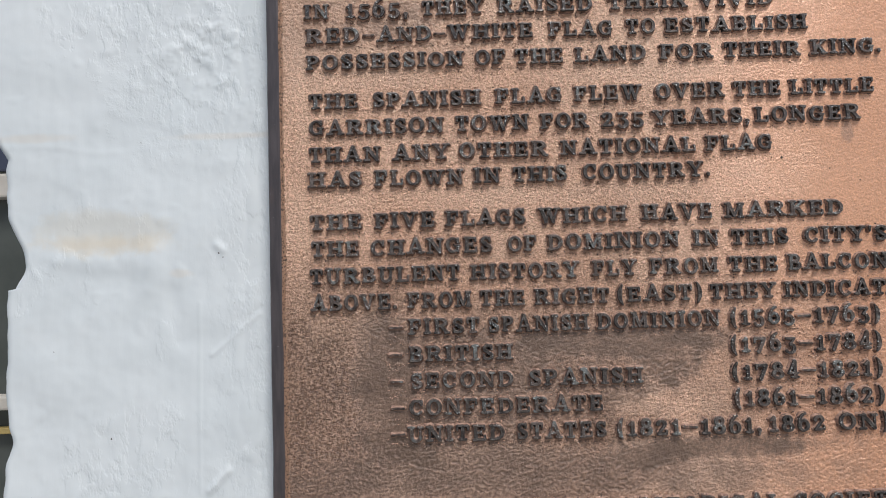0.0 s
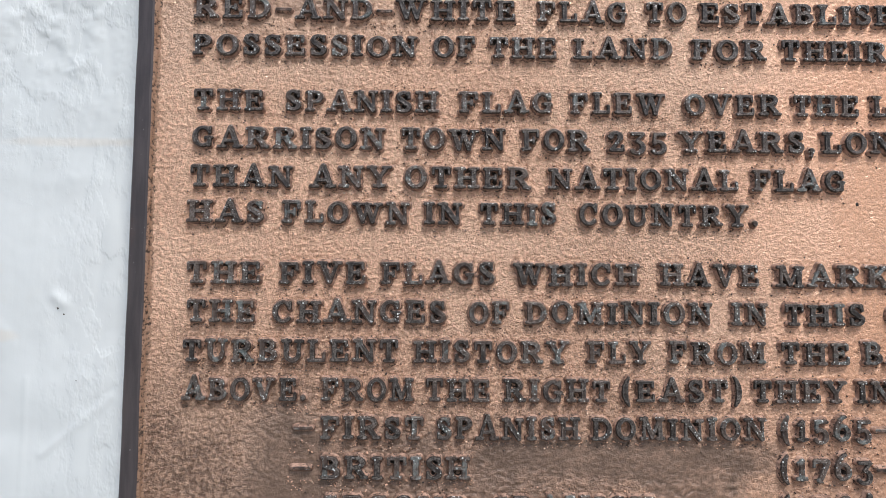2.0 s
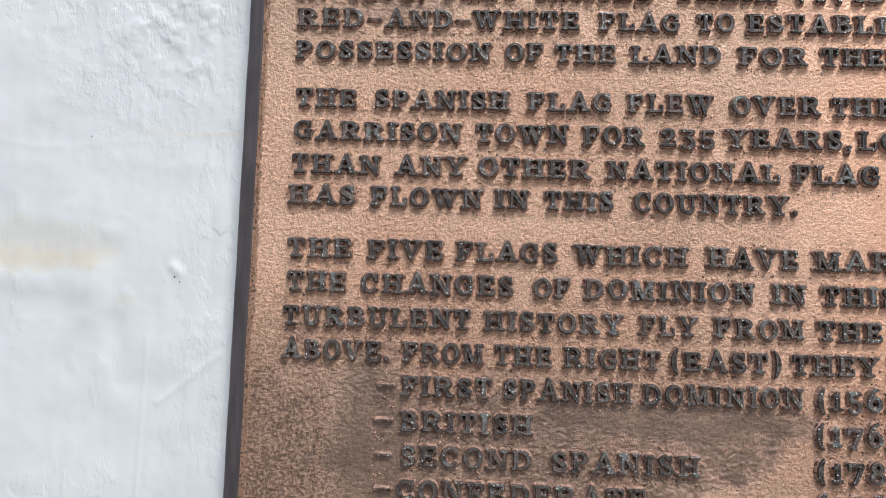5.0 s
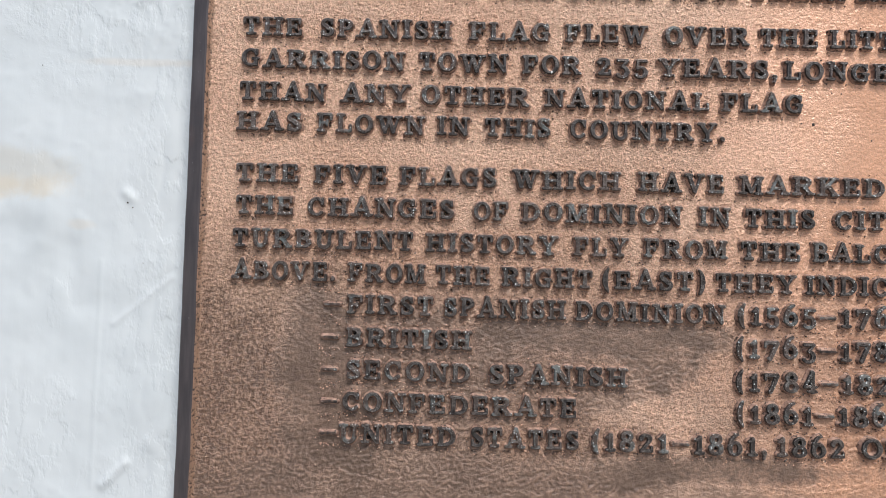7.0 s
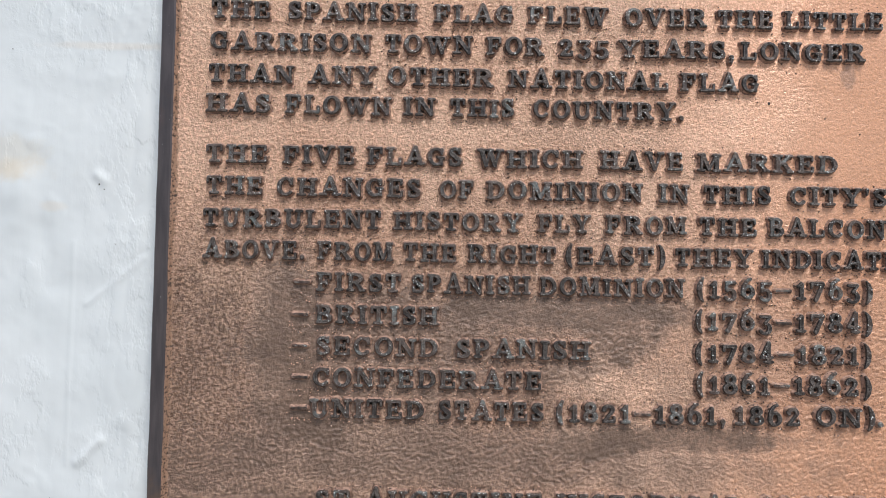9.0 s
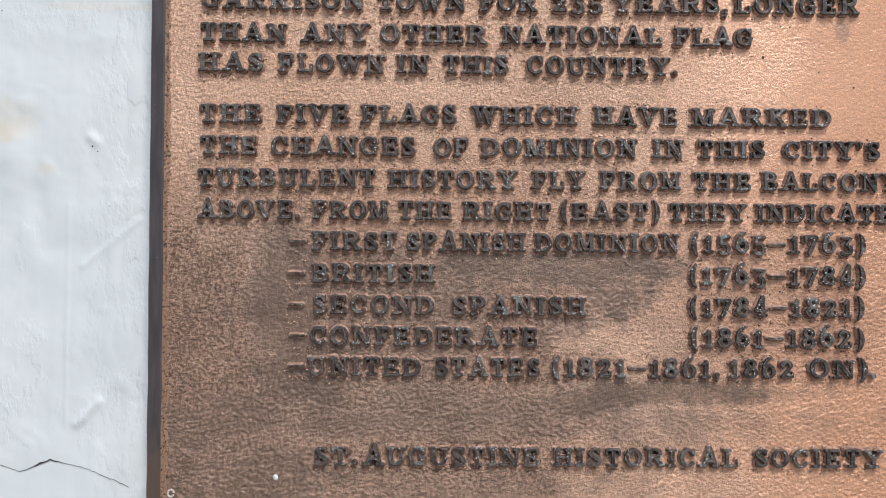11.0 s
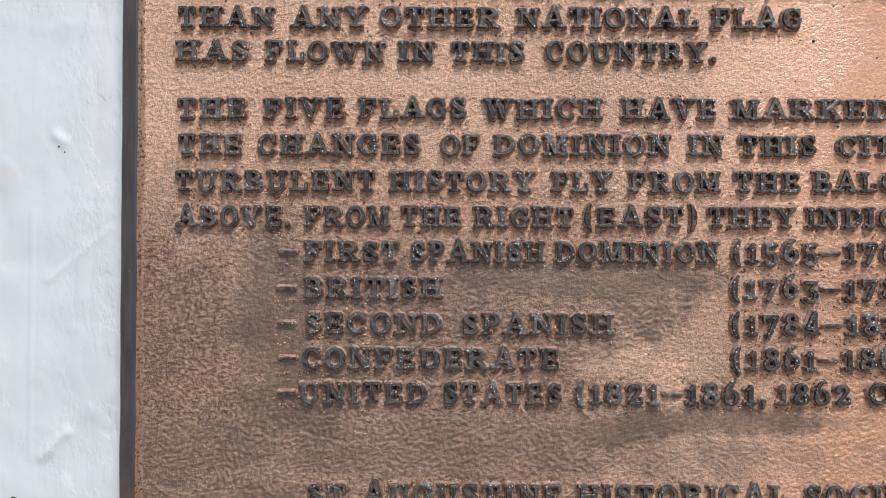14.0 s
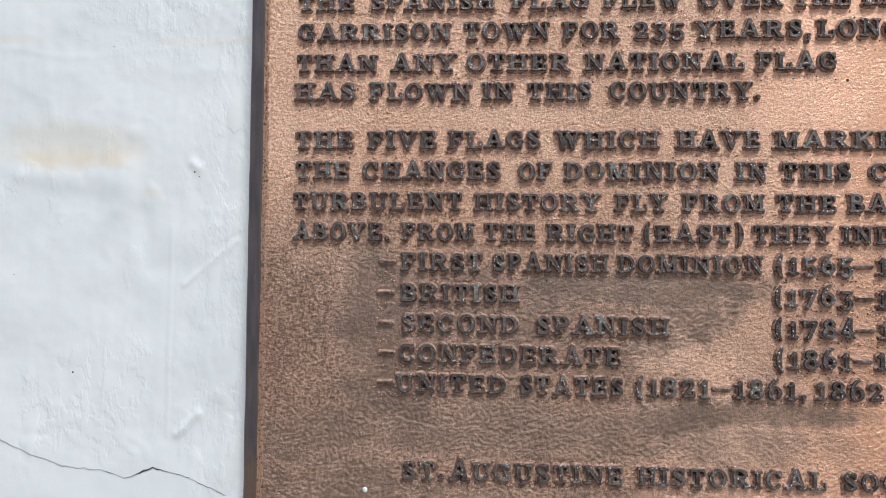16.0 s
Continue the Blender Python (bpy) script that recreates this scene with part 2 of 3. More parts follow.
def rim_material():
    n = Nodes("dark_rim_bronze")
    streak = n.noise(60, 4, 0.6, (3, 1, 0.4))
    base = n.mix(n.span(streak, 0.3, 0.7), (0.062, 0.056, 0.062), (0.100, 0.088, 0.093))
    nicks = n.math("MULTIPLY", n.span(n.cells(170, feature="F1"), 0.03, 0.075, 1.0, 0.0), n.span(n.noise(30, 2), 0.45, 0.62))
    base = n.mix(nicks, base, (0.40, 0.40, 0.40))
    rust = n.span(n.noise(16, 4, 0.6), 0.60, 0.74)
    base = n.mix(n.math("MULTIPLY", rust, 0.35), base, (0.12, 0.07, 0.05))
    foot = n.blot((-0.166, 0.7, 1.272), (0.010, 1, 0.030), n.noise(120, 4), 0.5, 1.2)
    base = n.mix(n.math("MULTIPLY", foot, 0.6), base, (0.15, 0.10, 0.07))
    return n.done(base, 0.42, 0.35, n.bump(n.noise(500, 2), 0.25, 0.0004), 0.4)


def bevel_material():
    n = Nodes("gritty_inner_bevel")
    grit = n.noise(520, 3, 0.65)
    base = n.mix(n.span(grit, 0.34, 0.52), (0.040, 0.028, 0.024), (0.36, 0.225, 0.155))
    return n.done(base, 0.55, 0.35, n.bump(grit, 1.0, 0.0012))


def plaster_material():
    n = Nodes("white_painted_plaster")
    fray = n.noise(40, 5, 0.65)
    base = n.mix(n.span(n.noise(7, 4, 0.6), 0.3, 0.7), (0.645, 0.702, 0.732), (0.692, 0.743, 0.770))
    base = n.mix(n.math("MULTIPLY", n.span(n.noise(26, 5, 0.7), 0.52, 0.75), 0.3), base, (0.63, 0.67, 0.692))
    stain = n.blot((-0.338, 0.716, 1.561), (0.062, 1, 0.021), fray, 0.35, 0.8)
    base = n.mix(n.math("MULTIPLY", stain, 0.42), base, (0.66, 0.63, 0.55))
    lip = n.blot((-0.335, 0.716, 1.549), (0.055, 1, 0.008), fray, 0.8, 1.1)
    base = n.mix(n.math("MULTIPLY", lip, 0.32), base, (0.70, 0.56, 0.36))
    seep = n.blot((-0.262, 0.716, 1.519), (0.010, 1, 0.004), fray, 0.5, 0.8)
    seep = n.most(seep, n.blot((-0.21, 0.716, 1.652), (0.05, 1, 0.003), fray, 0.6, 0.8), n.blot((-0.41, 0.716, 1.655), (0.035, 1, 0.004), fray, 0.6, 0.9))
    base = n.mix(n.math("MULTIPLY", seep, 0.2), base, (0.72, 0.58, 0.42))
    brush = n.noise(190, 3, 0.6, (1.6, 1, 0.22))
    # layers of old paint that end in sharp torn edges
    zone = n.most(n.span(n.noise(9, 3), 0.50, 0.62), n.span(n.axis(0), -0.25, -0.19), n.blot((-0.24, 0.716, 1.735), (0.08, 1, 0.09), fray, 0.4, 0.8))
    layer = n.span(n.noise(22, 5, 0.58, (1, 1, 0.6)), 0.48, 0.53)
    flakes = n.span(n.noise(48, 4, 0.55, (1.2, 1, 0.6)), 0.48, 0.60)
    nrm = n.bump(brush, 0.10, 0.0006)
    nrm = n.bump(n.math("MULTIPLY", layer, zone), 0.5, 0.0007, nrm)
    nrm = n.bump(n.math("MULTIPLY", flakes, zone), 0.35, 0.0011, nrm)
    nrm = n.bump(n.noise(420, 3, 0.6), 0.06, 0.0005, nrm)
    return n.done(base, n.math("MULTIPLY_ADD", fray, 0.15, 0.42), 0.0, nrm, 0.4)


def plain(name, a, b, scale, rough, metal=0.0, relief=0.0005):
    n = Nodes(name)
    f = n.noise(scale, 4, 0.6)
    return n.done(n.mix(n.span(f, 0.3, 0.7), a, b), rough, metal, n.bump(n.noise(scale * 6, 3), 0.3, relief))


PLATE, LETTER, GRIT = plate_material(), letter_material(), grit_material()
RIM, BEVEL, PLASTER = rim_material(), bevel_material(), plaster_material()
# black of dirt and of the shade inside the letters' counters
GRIME_SHADE = plain("black_dirt_and_shade", (0.012, 0.010, 0.009), (0.035, 0.027, 0.022), 500, 0.8, 0, 0.0006)
VOID = plain("crack_dark", (0.035, 0.034, 0.033), (0.07, 0.068, 0.065), 300, 0.9)
PAVING = plain("grey_paving", (0.22, 0.215, 0.20), (0.29, 0.28, 0.26), 3, 0.85, 0, 0.002)
FRAME_PAINT = plain("cream_painted_wood", (0.50, 0.47, 0.42), (0.58, 0.55, 0.50), 30, 0.5)
TRIM_PAINT = plain("ochre_painted_bead", (0.36, 0.27, 0.10), (0.44, 0.33, 0.13), 60, 0.5)
PANEL_PAINT = plain("dark_green_grey_panel", (0.060, 0.068, 0.062), (0.085, 0.095, 0.088), 12, 0.4)
SHADE_BLUE = plain("dark_blue_panel", (0.035, 0.045, 0.075), (0.05, 0.06, 0.095), 12, 0.4)


# ---- mesh helpers ----
def mesh_object(name, verts, faces, materials, parent=None, label="", slots=None):
    me = bpy.data.meshes.new(name)
    me.from_pydata([tuple(v) for v in verts], [], faces)
    for m in materials:
        me.materials.append(m)
    if slots is not None:
        me.polygons.foreach_set("material_index", slots)
    me.validate()
    me.update()
    ob = new(name, me)
    if parent is not None:
        ob.parent = parent
    if label:
        ob["label"] = label
    return ob


def part(name, bm, material, parent, label=""):
    me = bpy.data.meshes.new(name)
    bm.to_mesh(me)
    bm.free()
    me.materials.append(material)
    ob = new(name, me)
    if parent is not None:
        ob.parent = parent
    if label:
        ob["label"] = label
    return ob


def box(x0, x1, y0, y1, z0, z1, bevel=0.0):
    bm = bmesh.new()
    bmesh.ops.create_cube(bm, size=1, matrix=Matrix.LocRotScale(((x0 + x1) / 2, (y0 + y1) / 2, (z0 + z1) / 2), None, (x1 - x0, y1 - y0, z1 - z0)))
    if bevel:
        bmesh.ops.bevel(bm, geom=bm.edges[:], offset=bevel, segments=2, affect="EDGES", profile=0.6)
    return bm


# ---- the plastered pier ----
WALL_Y = 0.7175
GROUND_BACK = 1.15


def pier_edge(z):
    """The broken outline of the pier's corner."""
    x = -0.4345 + 0.004 * noise.noise((0, 3.1, z * 14)) + 0.0022 * noise.noise((2, 0, z * 60))
    x += 0.016 * math.exp(-(((z - 1.535) / 0.030) ** 2)) * (1 if z > 1.508 else 0.0)
    x -= 0.020 * max(0.0, min(1.0, (z - 1.635) / 0.03))
    x += 0.005 * math.exp(-(((z - 1.362) / 0.02) ** 2))
    return x


def soft_box(v, a, b):
    t = max(0.0, min(1.0, (v - a) / (b - a)))
    return t * t * (3 - 2 * t)


def ridge(x, z, ax, az, bx, bz, wide):
    dx, dz = bx - ax, bz - az
    t = max(0.0, min(1.0, ((x - ax) * dx + (z - az) * dz) / (dx * dx + dz * dz)))
    d = math.hypot(x - ax - t * dx, z - az - t * dz)
    return math.exp(-((d / wide) ** 2))


def plaster_height(x, z):
    """How far the plaster stands out from its mean plane."""
    p = Vector((x, 0.37, z))
    h = 0.0020 * noise.fractal(p * 8, 1.0, 2.0, 3)
    h += 0.0005 * noise.fractal(p * 30, 0.9, 2.0, 3)
    lump = noise.noise(p * 48 + Vector((3, 1, 7)))
    h += 0.0016 * max(0.0, lump - 0.42)
    side = soft_box(x, -0.26, -0.19)
    h += side * 0.0011 * abs(noise.noise(Vector((x * 60, 2, z * 22))))
    streak = noise.noise(Vector((x * 75, 0, z * 17)))
    h += 0.00028 * streak
    rough_patch = math.exp(-(((x + 0.235) / 0.05) ** 2 + ((z - 1.735) / 0.07) ** 2))
    h += rough_patch * (0.0016 * max(-0.1, noise.fractal(p * 60, 0.8, 2.1, 4)) - 0.0010)
    sweep = 0.008 * math.sin((x + 0.42) * 17) + 0.004 * noise.noise((x * 22, 5, 0))
    h += 0.0003 * math.exp(-(((z - 1.648 + sweep) / 0.0035) ** 2)) * (0.6 + 0.4 * noise.noise((x * 40, 1, 1)))
    if x < -0.15:
        h += 0.0007 * ridge(x, z, -0.186, 1.478, -0.232, 1.440, 0.003)
        h += 0.00035 * ridge(x, z, -0.2445, 1.31, -0.2435, 1.49, 0.0018)
        h += 0.0016 * ridge(x, z, -0.284, 1.540, -0.292, 1.505, 0.011)
        h -= 0.0012 * ridge(x, z, -0.268, 1.500, -0.262, 1.455, 0.010)
        h += 0.0009 * ridge(x, z, -0.38, 1.535, -0.29, 1.528, 0.012)
        h -= 0.0006 * ridge(x, z, -0.39, 1.563, -0.31, 1.560, 0.012)
        h += 0.0014 * ridge(x, z, -0.235, 1.312, -0.218, 1.330, 0.004)
        h += 0.0012 * ridge(x, z, -0.172, 1.20, -0.176, 1.90, 0.006)
        h += 0.0012 * ridge(x, z, -0.226, 1.545, -0.221, 1.541, 0.004)
    return h


def build_pier():
    xs = np.concatenate([np.linspace(0, 0.266, 190), np.linspace(0.30, 0.85, 8), np.linspace(0.862, 0.99, 80), np.linspace(1.05, 4.6, 30)])
    zs = np.concatenate([np.linspace(0, 1.18, 30), np.linspace(1.19, 1.90, 480), np.linspace(1.92, 3.4, 40)])
    verts, faces = [], []
    nx = len(xs) + 3
    for z in zs:
        edge = pier_edge(z)
        fade = lambda s: max(0.0, 1 - s / 0.2)
        row = []
        for s in xs:
            x = -0.4285 + s + (edge + 0.4285) * fade(s)
            y = WALL_Y - plaster_height(x, z)
            r = 0.010
            if s < r:
                y += r - math.sqrt(max(0.0, r * r - (r - s) ** 2))
            row.append((x, y, z))
        x0, y0, _ = row[0]
        back = [(x0 + 0.004, GROUND_BACK + 0.02, z), (x0 + 0.002, 0.85, z), (x0 + 0.0004, y0 + 0.02, z)]
        verts += back + row
    for j in range(len(zs) - 1):
        for i in range(nx - 1):
            a = j * nx + i
            faces.append((a, a + 1, a + nx + 1, a + nx))
    top = (len(zs) - 1) * nx
    n = len(verts)
    verts += [(4.17, GROUND_BACK + 0.02, 0), (4.17, GROUND_BACK + 0.02, 3.4)]
    faces.append((nx - 1, n, n + 1, top + nx - 1))
    faces.append(tuple(range(top, top + nx)) + (n + 1,))
    ob = mesh_object("wall_pier", verts, faces, [PLASTER])
    ob.data.polygons.foreach_set("use_smooth", [True] * len(ob.data.polygons))
    return tagged(ob, "white painted lumpy plaster pier with a chipped corner", "wall", kind="structure")


pier = build_pier()


def crack(points, wide, seed):
    """A jagged hairline crack: a flat dark ribbon that follows the plaster."""
    rnd = random.Random(seed)
    line = []
    for (ax, az), (bx, bz) in zip(points, points[1:]):
        steps = max(3, int(math.hypot(bx - ax, bz - az) / 0.0022))
        for k in range(steps):
            t = k / steps
            line.append((ax + (bx - ax) * t + rnd.uniform(-1, 1) * 0.0004, az + (bz - az) * t + rnd.uniform(-1, 1) * 0.0007))
    line.append(points[-1])
    verts, faces = [], []
    for k, (x, z) in enumerate(line):
        w = wide(x) * (0.55 + 0.9 * rnd.random())
        if k in (0, len(line) - 1):
            w *= 0.1
        y = WALL_Y - plaster_height(x, z) - 0.00055
        verts += [(x, y, z + w / 2), (x, y, z - w / 2)]
        if k:
            a = 2 * k - 2
            faces.append((a, a + 1, a + 3, a + 2))
    return mesh_object("crack", verts, faces, [VOID], pier, "thin dark crack")


crack(((-0.405, 1.311), (-0.392, 1.303), (-0.369, 1.293), (-0.336, 1.282), (-0.300, 1.279), (-0.280, 1.273), (-0.256, 1.283), (-0.226, 1.276), (-0.191, 1.261)), lambda x: 0.0004 + 0.0012 * math.exp(-(((x + 0.262) / 0.010) ** 2)), 3)
crack(((0.4535, 1.3315), (0.462, 1.3322), (0.472, 1.3335), (0.49, 1.331)), lambda x: 0.0005, 5)
for _x, _z, _r in ((-0.2245, 1.5375, 0.0012), (-0.2205, 1.5335, 0.0009), (-0.329, 1.363, 0.0012), (-0.384, 1.447, 0.0008), (-0.210, 1.489, 0.0006), (-0.300, 1.648, 0.0008)):
    bm = bmesh.new()
    bmesh.ops.create_icosphere(bm, subdivisions=1, radius=_r, matrix=Matrix.Translation((_x, WALL_Y - plaster_height(_x, _z) + _r * 0.55, _z)))
    part("pit", bm, VOID, pier, "small dark pit")

tagged(part("wall_back", box(-0.425, 4.17, GROUND_BACK + 0.021, GROUND_BACK + 0.12, 0, 3.4), PLASTER, None), "plain white plastered back of the pier", "wall", kind="structure")

# ground to the horizon
mesh_object("pavement", [(-400, -400, 0), (400, -400, 0), (400, 400, 0), (-400, 400, 0)], [(0, 1, 2, 3)], [PAVING])
tagged(bpy.data.objects["pavement"], "grey paved ground in front of the pier", "pavement", kind="structure")

# dark panelled door in the recess beside the pier
recess = tagged(part("wall_recess", box(-4.0, -1.45, GROUND_BACK - 0.03, GROUND_BACK + 0.2, 0, 3.4), PLASTER, None), "white plastered wall behind the pier", "wall", kind="structure")
door = tagged(new("door_1"), "dark green-grey panelled door with cream cross rails", "door", kind="structure")
part("door_leaf", box(-1.45, -0.40, GROUND_BACK, GROUND_BACK + 0.05, 0, 3.4), PANEL_PAINT, door, "dark green-grey panel")
for z0, z1 in ((0.05, 0.17), (0.62, 0.66), (1.318, 1.341), (1.662, 1.702), (2.3, 2.35)):
    part("rail", box(-1.45, -0.40, GROUND_BACK - 0.03, GROUND_BACK - 0.001, z0, z1, 0.004), FRAME_PAINT, door, "cream painted cross rail")
part("bead", box(-1.45, -0.40, GROUND_BACK - 0.018, GROUND_BACK - 0.001, 1.278, 1.288, 0.002), TRIM_PAINT, door, "ochre bead")
part("upper_panel", box(-1.44, -0.41, GROUND_BACK - 0.008, GROUND_BACK - 0.001, 1.71, 2.29, 0.003), SHADE_BLUE, door, "dark blue panel")

# ---- the bronze plaque ----
FACE_Y, FIELD_Y = 0.700, 0.7044        # face of rim and letters; sunk field
LEFT, RIGHT, LOW, HIGH = -0.1705, 0.4475, 1.222, 1.955
INNER_L, INNER_R = -0.1592, 0.4382
plaque = tagged(new("bronze_plaque"), "weathered cast bronze plaque with raised dark lettering", "plaque")


def build_field():
    """The sunk field with its pebbled casting skin, rubbed flatter in places."""
    xs = np.linspace(LEFT + 0.002, RIGHT - 0.002, 700)
    zs = np.concatenate([np.linspace(LOW + 0.002, 1.80, 650), np.linspace(1.803, HIGH - 0.002, 60)])
    verts, faces, grains = [], [], []
    n3 = noise.noise
    for z in zs:
        up = soft_box(z, 1.40, 1.56)
        for x in xs:
            broad = n3((x * 24, 0.2, z * 24))
            h = 0.00030 * broad + 0.0004 * n3((x * 6, 4, z * 6))
            rubbed = soft_box(x + 0.05 * broad, 0.13, 0.36) * (0.4 + 0.5 * up)
            stain = math.exp(-(((x + 0.055) / 0.04) ** 2 + ((z - 1.412) / 0.06) ** 2) ** 2) + math.exp(-(((x - 0.15) / 0.10) ** 2 + ((z - 1.442) / 0.018) ** 2) ** 2) + math.exp(-(((x - 0.235) / 0.10) ** 2 + ((z - 1.341) / 0.015) ** 2) ** 2)
            amount = 0.00092 * (1 - 0.88 * rubbed) * (1 - 0.6 * min(1.0, stain))
            g = n3((x * 330, 1.7, z * 430)) + 0.6 * n3((x * 560, 6.1, z * 640))
            verts.append((x, FIELD_Y - h - amount * g, z))
            grains.append(0.5 + 0.42 * g)
    nx = len(xs)
    for j in range(len(zs) - 1):
        for i in range(nx - 1):
            a = j * nx + i
            faces.append((a, a + 1, a + nx + 1, a + nx))
    ob = mesh_object("field", verts, faces, [PLATE], plaque, "pebbled copper-brown bronze field with dark stains")
    ob.data.polygons.foreach_set("use_smooth", [True] * len(ob.data.polygons))
    ob.data.attributes.new("grain", "FLOAT", "POINT").data.foreach_set("value", grains)


build_field()


def build_rim(name, a, b, inward):
    """One raised border bar from a to b (x, z), and the gritty slope on its inner side."""
    a, b, inward = Vector((a[0], 0, a[1])), Vector((b[0], 0, b[1])), Vector((inward[0], 0, inward[1]))
    steps = 90
    # across: distance inwards, depth
    profile = ((0.0, 0.7185), (0.0, 0.7012), (0.0009, 0.7001), (0.0100, FACE_Y), (0.0112, 0.7007))
    slope = ((0.0110, 0.7008), (0.0122, 0.7022), (0.0130, 0.7036), (0.0139, 0.7040), (0.0150, 0.7048))
    along = (b - a).normalized()
    for part_name, shape, mat, tag in ((name, profile, RIM, ""), ("bevel", slope, BEVEL, "dirt-filled brown inner slope")):
        verts, faces = [], []
        for k in range(steps + 1):
            t = k / steps
            for d, y in shape:
                p = a.lerp(b, t) + inward * d
                # mitred ends
                p += along * (d * (1 - 2 * t) if k in (0, steps) else 0)
                wob = 0.00035 * noise.noise((p.x * 55, d * 300, p.z * 55)) + (0.0006 * noise.noise((p.x * 260, d * 500, p.z * 260)) if shape is slope else 0)
                edge = 0.0005 * noise.noise((p.x * 30, 7, p.z * 30))
                p += inward * (edge + (wob if d > 0.005 else 0))
                verts.append((p.x, y - wob * 0.4, p.z))
        m = len(shape)
        for k in range(steps):
            for i in range(m - 1):
                q = k * m + i
                faces.append((q, q + 1, q + m + 1, q + m))
        mesh_object(part_name, verts, faces, [mat], plaque, tag)


build_rim("rim", (LEFT, LOW), (LEFT, HIGH), (1, 0))
build_rim("rim", (RIGHT, HIGH), (RIGHT, LOW), (-1, 0))
build_rim("rim", (LEFT, HIGH), (RIGHT, HIGH), (0, -1))
build_rim("rim", (RIGHT, LOW), (LEFT, LOW), (0, 1))
for _o in [o for o in plaque.children if o.name.startswith("rim")]:
    _o["label"] = "smooth dark raised rim"

# ---- raised lettering ----
CAP = 0.0140
RELIEF, DRAFT = RELIEF_TOP, 0.0019         # height of the letters; run of their sloping flanks
THICK, THIN, SLAB = 0.108, 0.062, 0.062      # half widths of stems, hairlines and slab serifs, in cap heights
# relative widths of the letters, in cap heights
WIDTHS = dict(zip("ABCDEFGHIKLMNOPRSTUVWY", (1.18, 1.0, 1.02, 1.10, 0.98, 0.96, 1.06, 1.16, 0.52, 1.12, 0.98, 1.30, 1.16, 1.07, 0.94, 1.16, 0.84, 0.98, 1.12, 1.18, 1.55, 1.16)))
WIDTHS.update({c: 0.80 for c in "2345678"} | {"7": 0.86, "1": 0.60, "(": 0.46, ")": 0.46, ".": 0.30, ",": 0.32, ":": 0.30, "'": 0.28, "-": 0.90})
# figures that rise or drop: foot and head in cap heights
SHIFT = {"1": (0.0, 0.92), "2": (0.0, 0.95), "6": (0.0, 1.22), "8": (0.0, 1.06), "5": (-0.14, 0.92), "3": (-0.14, 0.92), "7": (-0.06, 0.98), "4": (-0.02, 1.16), "(": (-0.17, 1.12), ")": (-0.17, 1.12)}


def bar(ax, az, bx, bz, half=THICK):
    """A straight stroke; across in parts of the width, up in parts of the height."""
    return [(ax, az, bx, bz, half, half)]


def slab(x, reach, up):
    """A flat serif, standing on the baseline or hanging from the cap line."""
    z = 1 - SLAB if up else SLAB
    return bar(x - reach, z, x + reach, z, SLAB)


def stem(x, reach, half=THICK, head=True, foot=True):
    """An upright with its slabs."""
    return bar(x, 0.10, x, 0.90, half) + (slab(x, reach, 1) if head else []) + (slab(x, reach, 0) if foot else [])


def bow(cx, cz, rx, rz, a0, a1, thick=THICK, thin=THIN):
    """A curved stroke from angle a0 to a1, thick at the sides and thin above and below."""
    steps = max(5, int(abs(a1 - a0) / 16))
    at = [radians(a0 + (a1 - a0) * k / steps) for k in range(steps + 1)]
    spots = [(cx + rx * math.cos(a), cz + rz * math.sin(a), thin + (thick - thin) * math.cos(a) ** 2) for a in at]
    return [(p[0], p[1], q[0], q[1], p[2], q[2]) for p, q in zip(spots, spots[1:])]


